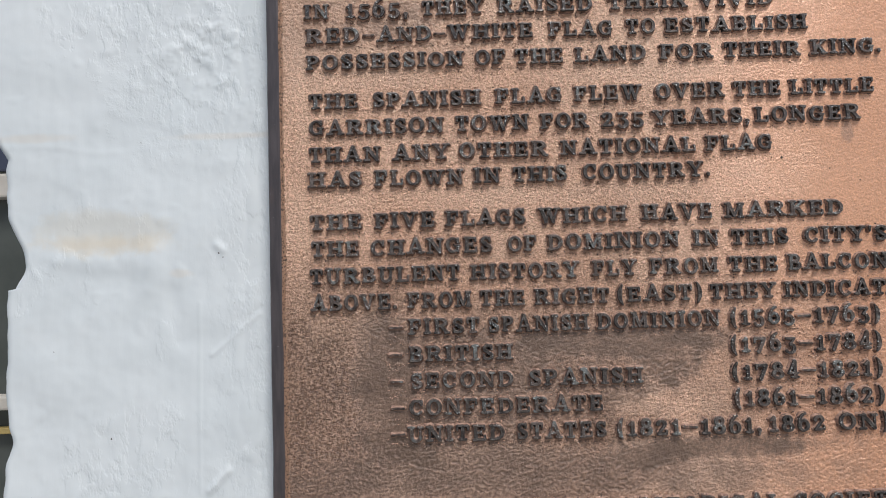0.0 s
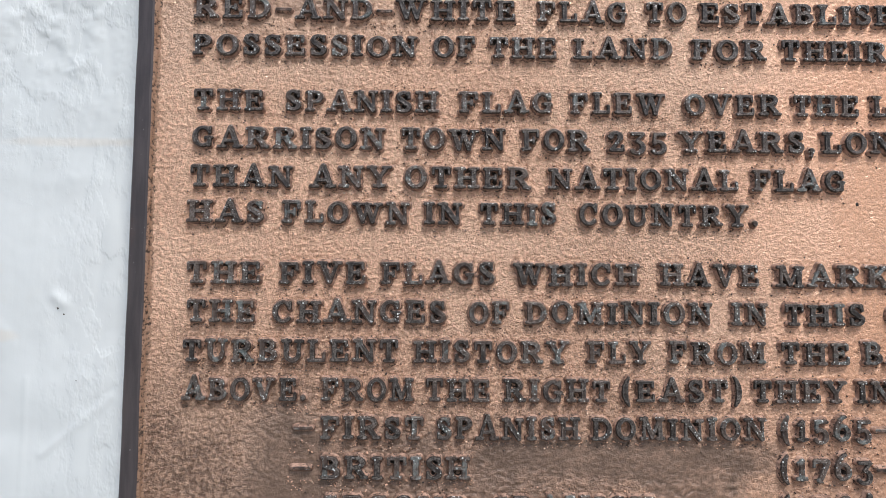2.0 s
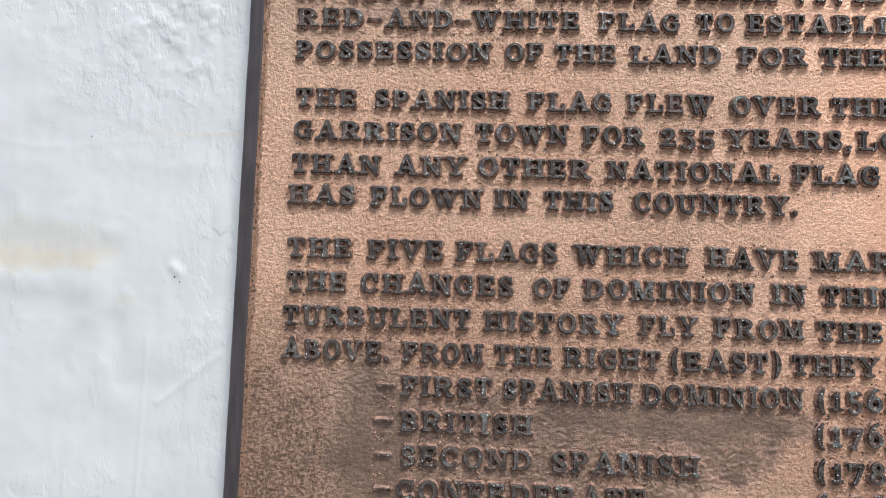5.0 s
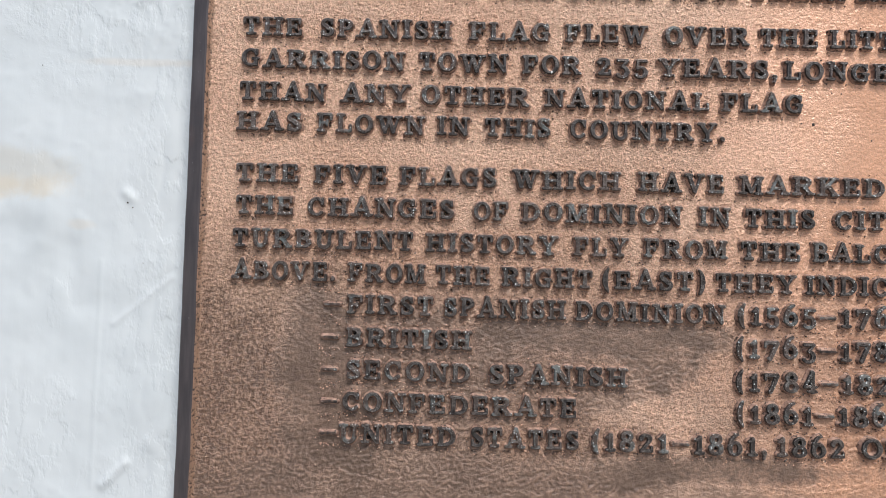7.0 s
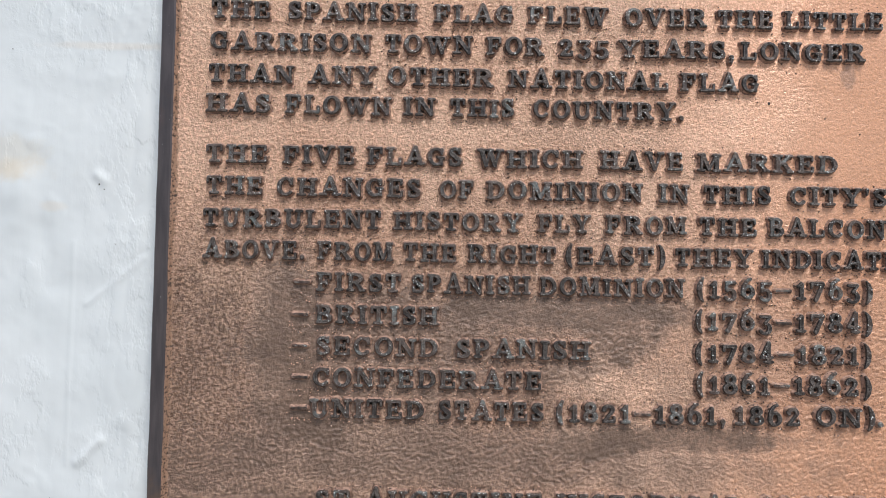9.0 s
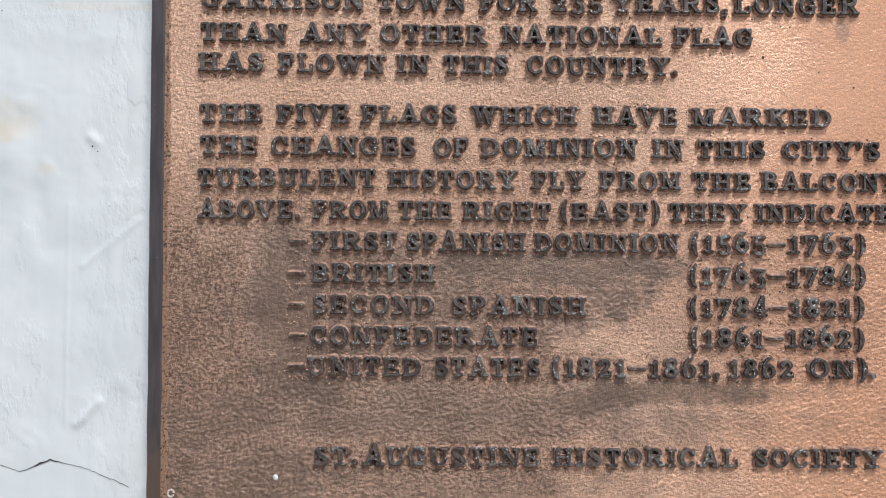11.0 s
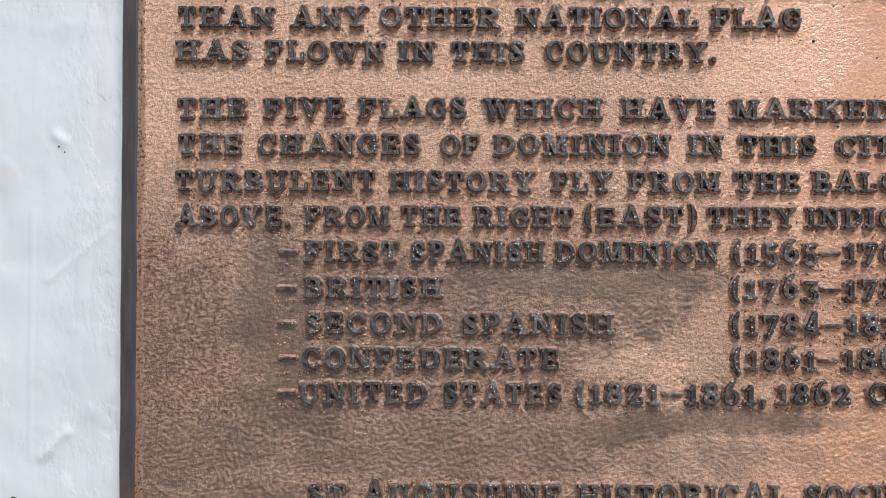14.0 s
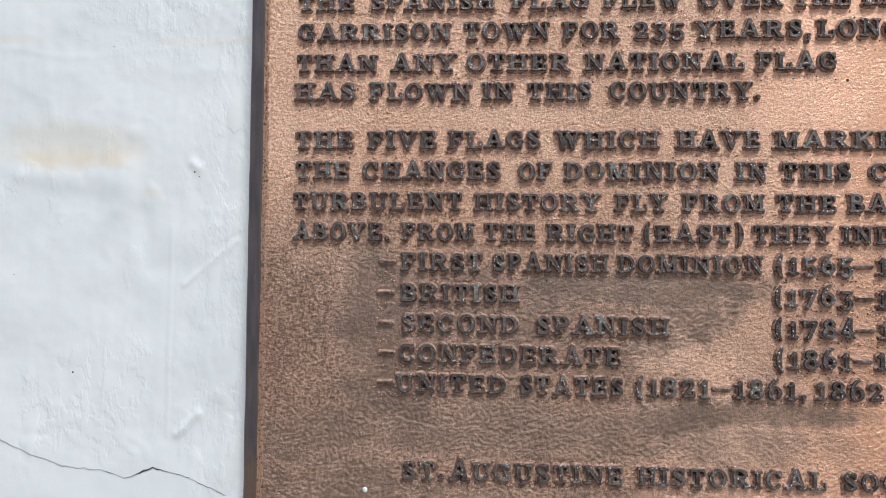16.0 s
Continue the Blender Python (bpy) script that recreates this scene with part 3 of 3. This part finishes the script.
STROKES = {
    "A": bar(0.53, 0.98, 0.84, 0.08) + bar(0.47, 0.98, 0.15, 0.08, THIN) + bar(0.50, 1.04, 0.50, 0.92, 0.06) + bar(0.28, 0.34, 0.72, 0.34, THIN) + slab(0.14, 0.15, 0) + slab(0.85, 0.16, 0),
    "B": stem(0.22, 0.15) + bow(0.42, 0.735, 0.36, 0.20, -90, 90) + bow(0.44, 0.28, 0.44, 0.22, -90, 90) + bar(0.2, 0.52, 0.5, 0.52, THIN),
    "C": bow(0.52, 0.5, 0.41, 0.44, 48, 315) + bar(0.86, 0.66, 0.86, 0.92, 0.07),
    "D": stem(0.20, 0.14) + bow(0.40, 0.5, 0.48, 0.44, -90, 90),
    "E": stem(0.22, 0.16) + bar(0.2, 0.938, 0.84, 0.938, SLAB) + bar(0.2, 0.062, 0.88, 0.062, SLAB) + bar(0.2, 0.51, 0.62, 0.51, THIN) + bar(0.87, 0.72, 0.87, 0.92, 0.06) + bar(0.91, 0.08, 0.91, 0.30, 0.06) + bar(0.63, 0.40, 0.63, 0.62, 0.055),
    "F": stem(0.24, 0.19) + bar(0.2, 0.938, 0.88, 0.938, SLAB) + bar(0.2, 0.48, 0.64, 0.48, THIN) + bar(0.90, 0.68, 0.90, 0.92, 0.06) + bar(0.65, 0.37, 0.65, 0.60, 0.055),
    "G": bow(0.50, 0.5, 0.40, 0.44, 48, 300) + bar(0.84, 0.68, 0.84, 0.92, 0.07) + bar(0.80, 0.10, 0.80, 0.42, 0.10) + bar(0.62, 0.44, 0.93, 0.44, THIN),
    "H": stem(0.20, 0.18) + stem(0.80, 0.18) + bar(0.2, 0.5, 0.8, 0.5, THIN),
    "I": stem(0.5, 0.40, 0.122),
    "K": stem(0.20, 0.18) + bar(0.30, 0.42, 0.78, 0.90, THIN) + bar(0.48, 0.56, 0.82, 0.10) + slab(0.84, 0.14, 0) + slab(0.80, 0.14, 1),
    "L": stem(0.26, 0.20) + bar(0.2, 0.062, 0.88, 0.062, SLAB) + bar(0.91, 0.08, 0.91, 0.36, 0.06),
    "M": stem(0.15, 0.13, THIN) + stem(0.84, 0.14) + bar(0.20, 0.94, 0.49, 0.14, 0.10) + bar(0.80, 0.94, 0.52, 0.14, THIN),
    "N": stem(0.17, 0.16, THIN) + stem(0.84, 0.14, THIN, foot=False) + bar(0.20, 0.93, 0.82, 0.08),
    "O": bow(0.5, 0.5, 0.40, 0.45, 0, 360),
    "P": stem(0.25, 0.19) + bow(0.44, 0.70, 0.40, 0.235, -90, 90) + bar(0.25, 0.465, 0.46, 0.465, THIN),
    "R": stem(0.20, 0.16) + bow(0.42, 0.72, 0.35, 0.215, -90, 90) + bar(0.2, 0.50, 0.5, 0.50, THIN) + bar(0.52, 0.48, 0.80, 0.12) + slab(0.85, 0.12, 0),
    "S": bow(0.49, 0.735, 0.31, 0.205, 40, 250, 0.095) + bow(0.50, 0.265, 0.35, 0.205, -140, 75, 0.105) + bar(0.38, 0.60, 0.62, 0.42, 0.105) + bar(0.83, 0.70, 0.83, 0.93, 0.06) + bar(0.15, 0.08, 0.15, 0.30, 0.06),
    "T": stem(0.5, 0.24, head=False) + bar(0.12, 0.938, 0.88, 0.938, SLAB) + bar(0.08, 0.68, 0.08, 0.92, 0.06) + bar(0.92, 0.68, 0.92, 0.92, 0.06),
    "U": bar(0.21, 0.36, 0.21, 0.92) + bar(0.81, 0.36, 0.81, 0.92, THIN) + bow(0.51, 0.37, 0.30, 0.31, 180, 360, 0.09, 0.08) + slab(0.20, 0.18, 1) + slab(0.81, 0.16, 1),
    "V": bar(0.18, 0.92, 0.50, 0.08) + bar(0.82, 0.92, 0.53, 0.08, THIN) + slab(0.17, 0.16, 1) + slab(0.83, 0.15, 1),
    "W": bar(0.13, 0.92, 0.33, 0.08) + bar(0.50, 0.90, 0.34, 0.08, THIN) + bar(0.47, 0.92, 0.68, 0.08) + bar(0.87, 0.92, 0.69, 0.08, THIN) + slab(0.13, 0.12, 1) + slab(0.48, 0.12, 1) + slab(0.87, 0.12, 1),
    "Y": bar(0.5, 0.06, 0.5, 0.46) + bar(0.17, 0.92, 0.49, 0.44) + bar(0.83, 0.92, 0.53, 0.46, THIN) + slab(0.17, 0.16, 1) + slab(0.83, 0.15, 1) + slab(0.5, 0.22, 0),
    "1": bar(0.54, 0.06, 0.54, 0.94) + slab(0.54, 0.36, 0) + bar(0.20, 0.80, 0.50, 0.93, THIN),
    "2": bow(0.46, 0.72, 0.30, 0.22, -20, 180, 0.10) + bar(0.74, 0.64, 0.20, 0.08, 0.075) + bar(0.16, 0.075, 0.88, 0.075, 0.075) + bar(0.89, 0.08, 0.89, 0.28, 0.055),
    "3": bar(0.16, 0.93, 0.84, 0.93, 0.07) + bar(0.82, 0.90, 0.46, 0.60, THIN) + bow(0.46, 0.31, 0.36, 0.27, -145, 90, 0.105),
    "4": bar(0.66, 0.06, 0.66, 0.94) + bar(0.62, 0.94, 0.12, 0.30, THIN) + bar(0.10, 0.28, 0.92, 0.28, THIN) + slab(0.66, 0.26, 0),
    "5": bar(0.28, 0.93, 0.86, 0.93, 0.075) + bar(0.27, 0.90, 0.22, 0.56, THIN) + bow(0.46, 0.31, 0.36, 0.27, -145, 125, 0.105),
    "6": bow(0.49, 0.31, 0.35, 0.27, 0, 360, 0.105) + bow(0.72, 0.38, 0.57, 0.56, 95, 180, 0.10),
    "7": bar(0.12, 0.92, 0.88, 0.92, 0.08) + bar(0.86, 0.88, 0.40, 0.05, 0.105) + bar(0.10, 0.70, 0.10, 0.92, 0.06),
    "8": bow(0.5, 0.75, 0.28, 0.20, 0, 360, 0.10) + bow(0.5, 0.27, 0.36, 0.23, 0, 360, 0.11),
    "(": bow(1.35, 0.5, 1.12, 0.62, 128, 232, 0.13, 0.0),
    ")": bow(-0.35, 0.5, 1.12, 0.62, -52, 52, 0.13, 0.0),
    "-": bar(0.05, 0.47, 0.95, 0.47, 0.07),
    ".": bar(0.5, 0.13, 0.5, 0.14, 0.12),
    ":": bar(0.5, 0.13, 0.5, 0.14, 0.11) + bar(0.5, 0.66, 0.5, 0.67, 0.11),
    ",": bar(0.5, 0.13, 0.5, 0.14, 0.12) + bar(0.58, 0.08, 0.40, -0.16, 0.06),
    "'": bar(0.5, 0.88, 0.5, 0.89, 0.11) + bar(0.55, 0.84, 0.45, 0.66, 0.055),
}
GLYPHS = {}
VARIANTS = 3
# dirt and painted shade in the counters: across, up, radius in cap heights
DIRT_SHADE = {
    "A": ((0.5, 0.55, 0.07), (0.5, 0.15, 0.12)), "B": ((0.47, 0.73, 0.10), (0.49, 0.28, 0.11)), "R": ((0.46, 0.72, 0.11), (0.44, 0.20, 0.10)), "P": ((0.50, 0.70, 0.11),), "D": ((0.44, 0.5, 0.09),),
    "H": ((0.5, 0.74, 0.12), (0.5, 0.27, 0.12)), "E": ((0.55, 0.72, 0.10), (0.58, 0.30, 0.11)), "T": ((0.27, 0.76, 0.10), (0.73, 0.76, 0.10)), "U": ((0.5, 0.60, 0.13), (0.5, 0.40, 0.09)),
    "F": ((0.60, 0.70, 0.10), (0.78, 0.42, 0.09)), "N": ((0.34, 0.28, 0.09), (0.66, 0.74, 0.09)), "K": ((0.42, 0.80, 0.09),), "M": ((0.33, 0.2, 0.09), (0.66, 0.2, 0.09)), "Y": ((0.5, 0.85, 0.10),),
    "L": ((0.62, 0.3, 0.09),), "S": ((0.42, 0.28, 0.09), (0.58, 0.72, 0.06)), "G": ((0.5, 0.5, 0.08),), "V": ((0.5, 0.85, 0.10),), "W": ((0.31, 0.85, 0.08), (0.66, 0.85, 0.08)), "6": ((0.5, 0.36, 0.10),), "8": ((0.5, 0.28, 0.09), (0.5, 0.78, 0.07)), "4": ((0.45, 0.48, 0.10),),
}
CELL = 0.00037


def glyph_mesh(char, variant):
    """The mesh of one cast letter: a dished, lumpy face with a raised edge, falling off over wide flanks that fill
    narrow counters.
    """
    if (char, variant) in GLYPHS:
        return GLYPHS[char, variant]
    wide = WIDTHS[char] * CAP
    low, high = SHIFT.get(char, (0.0, 1.0))
    pad = DRAFT + 0.0008
    z_low, z_high = min(low, -0.22 if char == "," else low) * CAP - pad, max(high, 1.08 if char == "A" else high) * CAP + pad
    xs, zs = np.arange(-pad, wide + pad + CELL, CELL), np.arange(z_low, z_high + CELL, CELL)
    X, Z = np.meshgrid(xs, zs)
    shift = Vector((variant * 3.7, ord(char) * 1.3, 0.5))
    rough = np.array([[noise.noise_vector(Vector((x * 260, z * 260, 0)) + shift) for x in xs] for z in zs])
    X, Z = X + 0.00034 * rough[:, :, 0], Z + 0.00034 * rough[:, :, 1]
    gap = np.full(X.shape, 1.0)
    for ax, az, bx, bz, h0, h1 in STROKES[char]:
        ax, bx = (0.04 + 0.92 * ax) * wide, (0.04 + 0.92 * bx) * wide
        az, bz = (low + az * (high - low)) * CAP, (low + bz * (high - low)) * CAP
        dx, dz = bx - ax, bz - az
        t = np.clip(((X - ax) * dx + (Z - az) * dz) / (dx * dx + dz * dz + 1e-12), 0, 1)
        d = np.hypot(X - ax - t * dx, Z - az - t * dz) - (h0 + (h1 - h0) * t) * CAP
        # a soft minimum joins the strokes with small fillets
        near = np.clip(0.5 + (gap - d) / (2 * 0.0004), 0, 1)
        gap = gap * (1 - near) + d * near - 0.0004 * near * (1 - near)
    fall = np.clip(gap / DRAFT, 0, 1)
    H = RELIEF * (1 - fall) ** 1.3
    H += 0.00014 * np.exp(-(((gap + 0.0003) / 0.00035) ** 2)) + 0.00026 * rough[:, :, 2] * (H > 0.0002)
    # dirt in the counters, with their shade put into its black
    blackened = np.zeros(X.shape, bool)
    for cx, cz, r in DIRT_SHADE.get(char, ()):
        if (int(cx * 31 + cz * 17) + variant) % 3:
            blackened |= np.hypot(X - cx * wide, Z - cz * CAP) + 0.0014 * rough[:, :, 0] + 0.0006 * rough[:, :, 1] < r * CAP
    blackened &= H < RELIEF * 0.80
    H[blackened] *= 0.6
    if char == "-":
        H *= 0.75
    keep = gap < DRAFT + 0.0002
    index = np.full(X.shape, -1)
    used = keep.copy()
    used[1:], used[:, 1:] = used[1:] | keep[:-1], used[:, 1:] | keep[:, :-1]
    used[1:, 1:] |= keep[:-1, :-1]
    index[used] = np.arange(used.sum())
    verts = np.stack([X[used], -H[used], Z[used]], 1)
    quads = np.stack([index[:-1, :-1], index[:-1, 1:], index[1:, 1:], index[1:, :-1]], 2)[keep[:-1, :-1]]
    black_faces = blackened[:-1, :-1][keep[:-1, :-1]][(quads >= 0).all(1)]
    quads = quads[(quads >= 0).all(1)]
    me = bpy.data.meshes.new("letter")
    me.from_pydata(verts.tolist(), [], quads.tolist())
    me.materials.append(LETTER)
    me.materials.append(GRIME_SHADE)
    me.polygons.foreach_set("material_index", black_faces.astype(np.int32))
    me.polygons.foreach_set("use_smooth", [True] * len(me.polygons))
    me.update()
    GLYPHS[char, variant] = me
    return me


PLACED = []


def raised_word(text, x0, x1, base):
    """One raised word between x0 and x1 on the baseline: letters side by side, each set a little unevenly."""
    gap = 0.17
    x0, x1 = x0 + 0.0004, x1 - 0.0004
    units = sum(WIDTHS[c] for c in text) + gap * (len(text) - 1)
    k = (x1 - x0) / (units * CAP)
    rnd = random.Random(text + str(round(x0, 4)))
    x = x0
    for n, c in enumerate(text):
        tilt, drop, grow = rnd.gauss(0, 0.6), rnd.gauss(0, 0.0002), 1 + rnd.gauss(0, 0.018)
        if text == "AUGUSTINE" and n == 0:
            grow *= 1.12
        name = "letter" if c.isalpha() else "numeral" if c.isdigit() else "dash" if c == "-" else "bracket" if c in "()" else "punctuation_mark"
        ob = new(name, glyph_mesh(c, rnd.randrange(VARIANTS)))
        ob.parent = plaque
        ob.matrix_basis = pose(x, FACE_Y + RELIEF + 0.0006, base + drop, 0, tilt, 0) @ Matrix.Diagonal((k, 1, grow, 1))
        ob["label"] = "raised dark bronze %s" % name.replace("_", " ") + (" " + c if c.isalnum() else "")
        PLACED.append((x, base, WIDTHS[c] * CAP * k))
        x += (WIDTHS[c] + gap) * CAP * k


LINES = (
    (1.7590, "IN -135 -110|1565, -95 -34|THEY -22 39|RAISED 51 143|THEIR 157 234|VIVID 243 316"),
    (1.7345, "RED -134 -81|- -79 -67|AND -65 -12|- -10.5 1|WHITE 2.5 85|FLAG 99 161|TO 173 202|ESTABLISH 210 347"),
    (1.7090, "POSSESSION -134 18|OF 28 58|THE 66 113|LAND 123 192|FOR 204 256|THEIR 265 339|KING. 348 415"),
    (1.6710, "THE -132 -84|SPANISH -71 33|FLAG 46 110|FLEW 121 186|OVER 198 265|THE 272 318|LITTLE 326 406"),
    (1.6455, "GARRISON -132 -3|TOWN 7 78|FOR 88 135|235 146 187|YEARS, 194 287|LONGER 291 392"),
    (1.6195, "THAN -133 -64|ANY -53 2|OTHER 10 95|NATIONAL 106 235|FLAG 243 307"),
    (1.5955, "HAS -134 -82|FLOWN -71 14|IN 23 49|THIS 60 112|COUNTRY. 126 247"),
    (1.5555, "THE -133 -83|FIVE -72 -14|FLAGS -5 71|WHICH 82 167|HAVE 180 247|MARKED 257 370"),
    (1.5300, "THE -132 -86|CHANGES -76 39|OF 53 81|DOMINION 90 215|IN 227 252|THIS 262 317|CITY'S 331 409"),
    (1.5045, "TURBULENT -134 8|HISTORY 17 120|FLY 131 174|FROM 185 250|THE 259 306|BALCONY 314 425"),
    (1.4795, "ABOVE. -133 -52|FROM -43 18|THE 25 68|RIGHT 76 147|(EAST) 154 233|THEY 240 303|INDICATE: 309 425"),
    (1.4550, "- -61 -47|FIRST -43 25|SPANISH 32 127|DOMINION 133 249|(1565-1763) 258 397"),
    (1.4297, "- -62 -48|BRITISH -43 55|(1763-1784) 257 397"),
    (1.4048, "- -61 -48|SECOND -42 55|SPANISH 68 175|(1784-1821) 257 396"),
    (1.3802, "- -61 -47|CONFEDERATE -44 137|(1861-1862) 258 396"),
    (1.3560, "- -61 -47|UNITED -46 45|STATES 55 139|(1821-1861, 148 282|1862 288 341|ON). 352 406"),
    (1.2855, "ST. -40 -5|AUGUSTINE -1 139|HISTORICAL 149 297|SOCIETY 308 412"),
)
for base, words in LINES:
    for entry in words.split("|"):
        text, a, b = entry.rsplit(" ", 2)
        raised_word(text, float(a) / 1000, float(b) / 1000, base)

# small marks on the field
bm = bmesh.new()
bmesh.ops.create_icosphere(bm, subdivisions=2, radius=0.0022, matrix=Matrix.Translation((-0.070, FIELD_Y - 0.0005, 1.2745)) @ Matrix.Diagonal((1, 0.5, 1.1, 1)))
tagged(part("paint_drop", bm, PLASTER, None), "small dried white paint drop on the plaque", "paint drop")
for _x, _z, _r in ((0.316, 1.6115, 0.0014), (0.352, 1.648, 0.0009), (0.3565, 1.6465, 0.0008), (0.33, 1.6365, 0.0007), (0.3375, 1.6362, 0.0007), (0.345, 1.636, 0.0006), (0.40, 1.546, 0.0010), (0.389, 1.588, 0.0008), (0.303, 1.583, 0.0008), (0.279, 1.575, 0.0008), (0.361, 1.60, 0.0007), (0.222, 1.572, 0.0009), (-0.118, 1.455, 0.0007)):
    bm = bmesh.new()
    bmesh.ops.create_icosphere(bm, subdivisions=1, radius=_r, matrix=Matrix.Translation((_x, FIELD_Y + _r * 0.25, _z)) @ Matrix.Diagonal((1, 0.6, 1.2, 1)))
    part("casting_pit", bm, GRIME_SHADE, plaque, "small dark casting pit")
# a curl of dried paint near the foot of the plaque
bm = bmesh.new()
for k in range(11):
    a = radians(20 + 30 * k)
    bmesh.ops.create_icosphere(bm, subdivisions=1, radius=0.0010, matrix=Matrix.Translation((-0.1525 + 0.0024 * math.cos(a), FIELD_Y - 0.0004, 1.2615 + 0.0028 * math.sin(a))))
tagged(part("paint_curl", bm, FRAME_PAINT, None), "tiny curl of dried cream paint on the plaque", "paint flake")


def build_grit():
    """Crumbs of casting skin and dirt that cling round the letters, thickest under them."""
    rnd = random.Random(11)
    verts, faces = [], []
    for x, base, wide in PLACED:
        for _ in range(34 if wide > 0.0075 else 8):
            side = rnd.random() * (0.85 if wide < 0.009 else 1)
            px, reach = x + rnd.uniform(-0.0025, wide + 0.0025), abs(rnd.gauss(0, 0.0028))
            if side < 0.62:
                pz = base - 0.0012 - reach
            elif side < 0.85:
                pz = base + CAP + 0.0012 + reach * 0.8
            else:
                px, pz = rnd.choice((x - 0.001 - reach * 0.4, x + wide + 0.001 + reach * 0.4)), base + rnd.uniform(0, CAP)
            r = rnd.choice((0.00026, 0.00034, 0.00034, 0.00045, 0.0006))
            # worn away where the field is rubbed smooth
            if px > 0.20 and rnd.random() < soft_box(px, 0.20, 0.36) * soft_box(pz, 1.42, 1.52) * 0.85:
                continue
            at, turn = len(verts), rnd.uniform(0, 6.3)
            for ring, h in ((1.0, -0.6), (0.75, 0.55)):
                for q in range(5):
                    a = turn + q * 1.2566
                    w = r * ring * rnd.uniform(0.7, 1.3)
                    verts.append((px + 1.2 * w * math.cos(a), FIELD_Y - 0.0003 - h * r, pz + w * math.sin(a)))
            verts.append((px, FIELD_Y - 0.0003 - r * 0.95, pz))
            for q in range(5):
                faces += [(at + q, at + (q + 1) % 5, at + 5 + (q + 1) % 5, at + 5 + q), (at + 5 + q, at + 5 + (q + 1) % 5, at + 10)]
    tagged(mesh_object("casting_grit", verts, faces, [GRIT], plaque), "loose dark and coppery casting grit round the letters", kind="stuff")


build_grit()
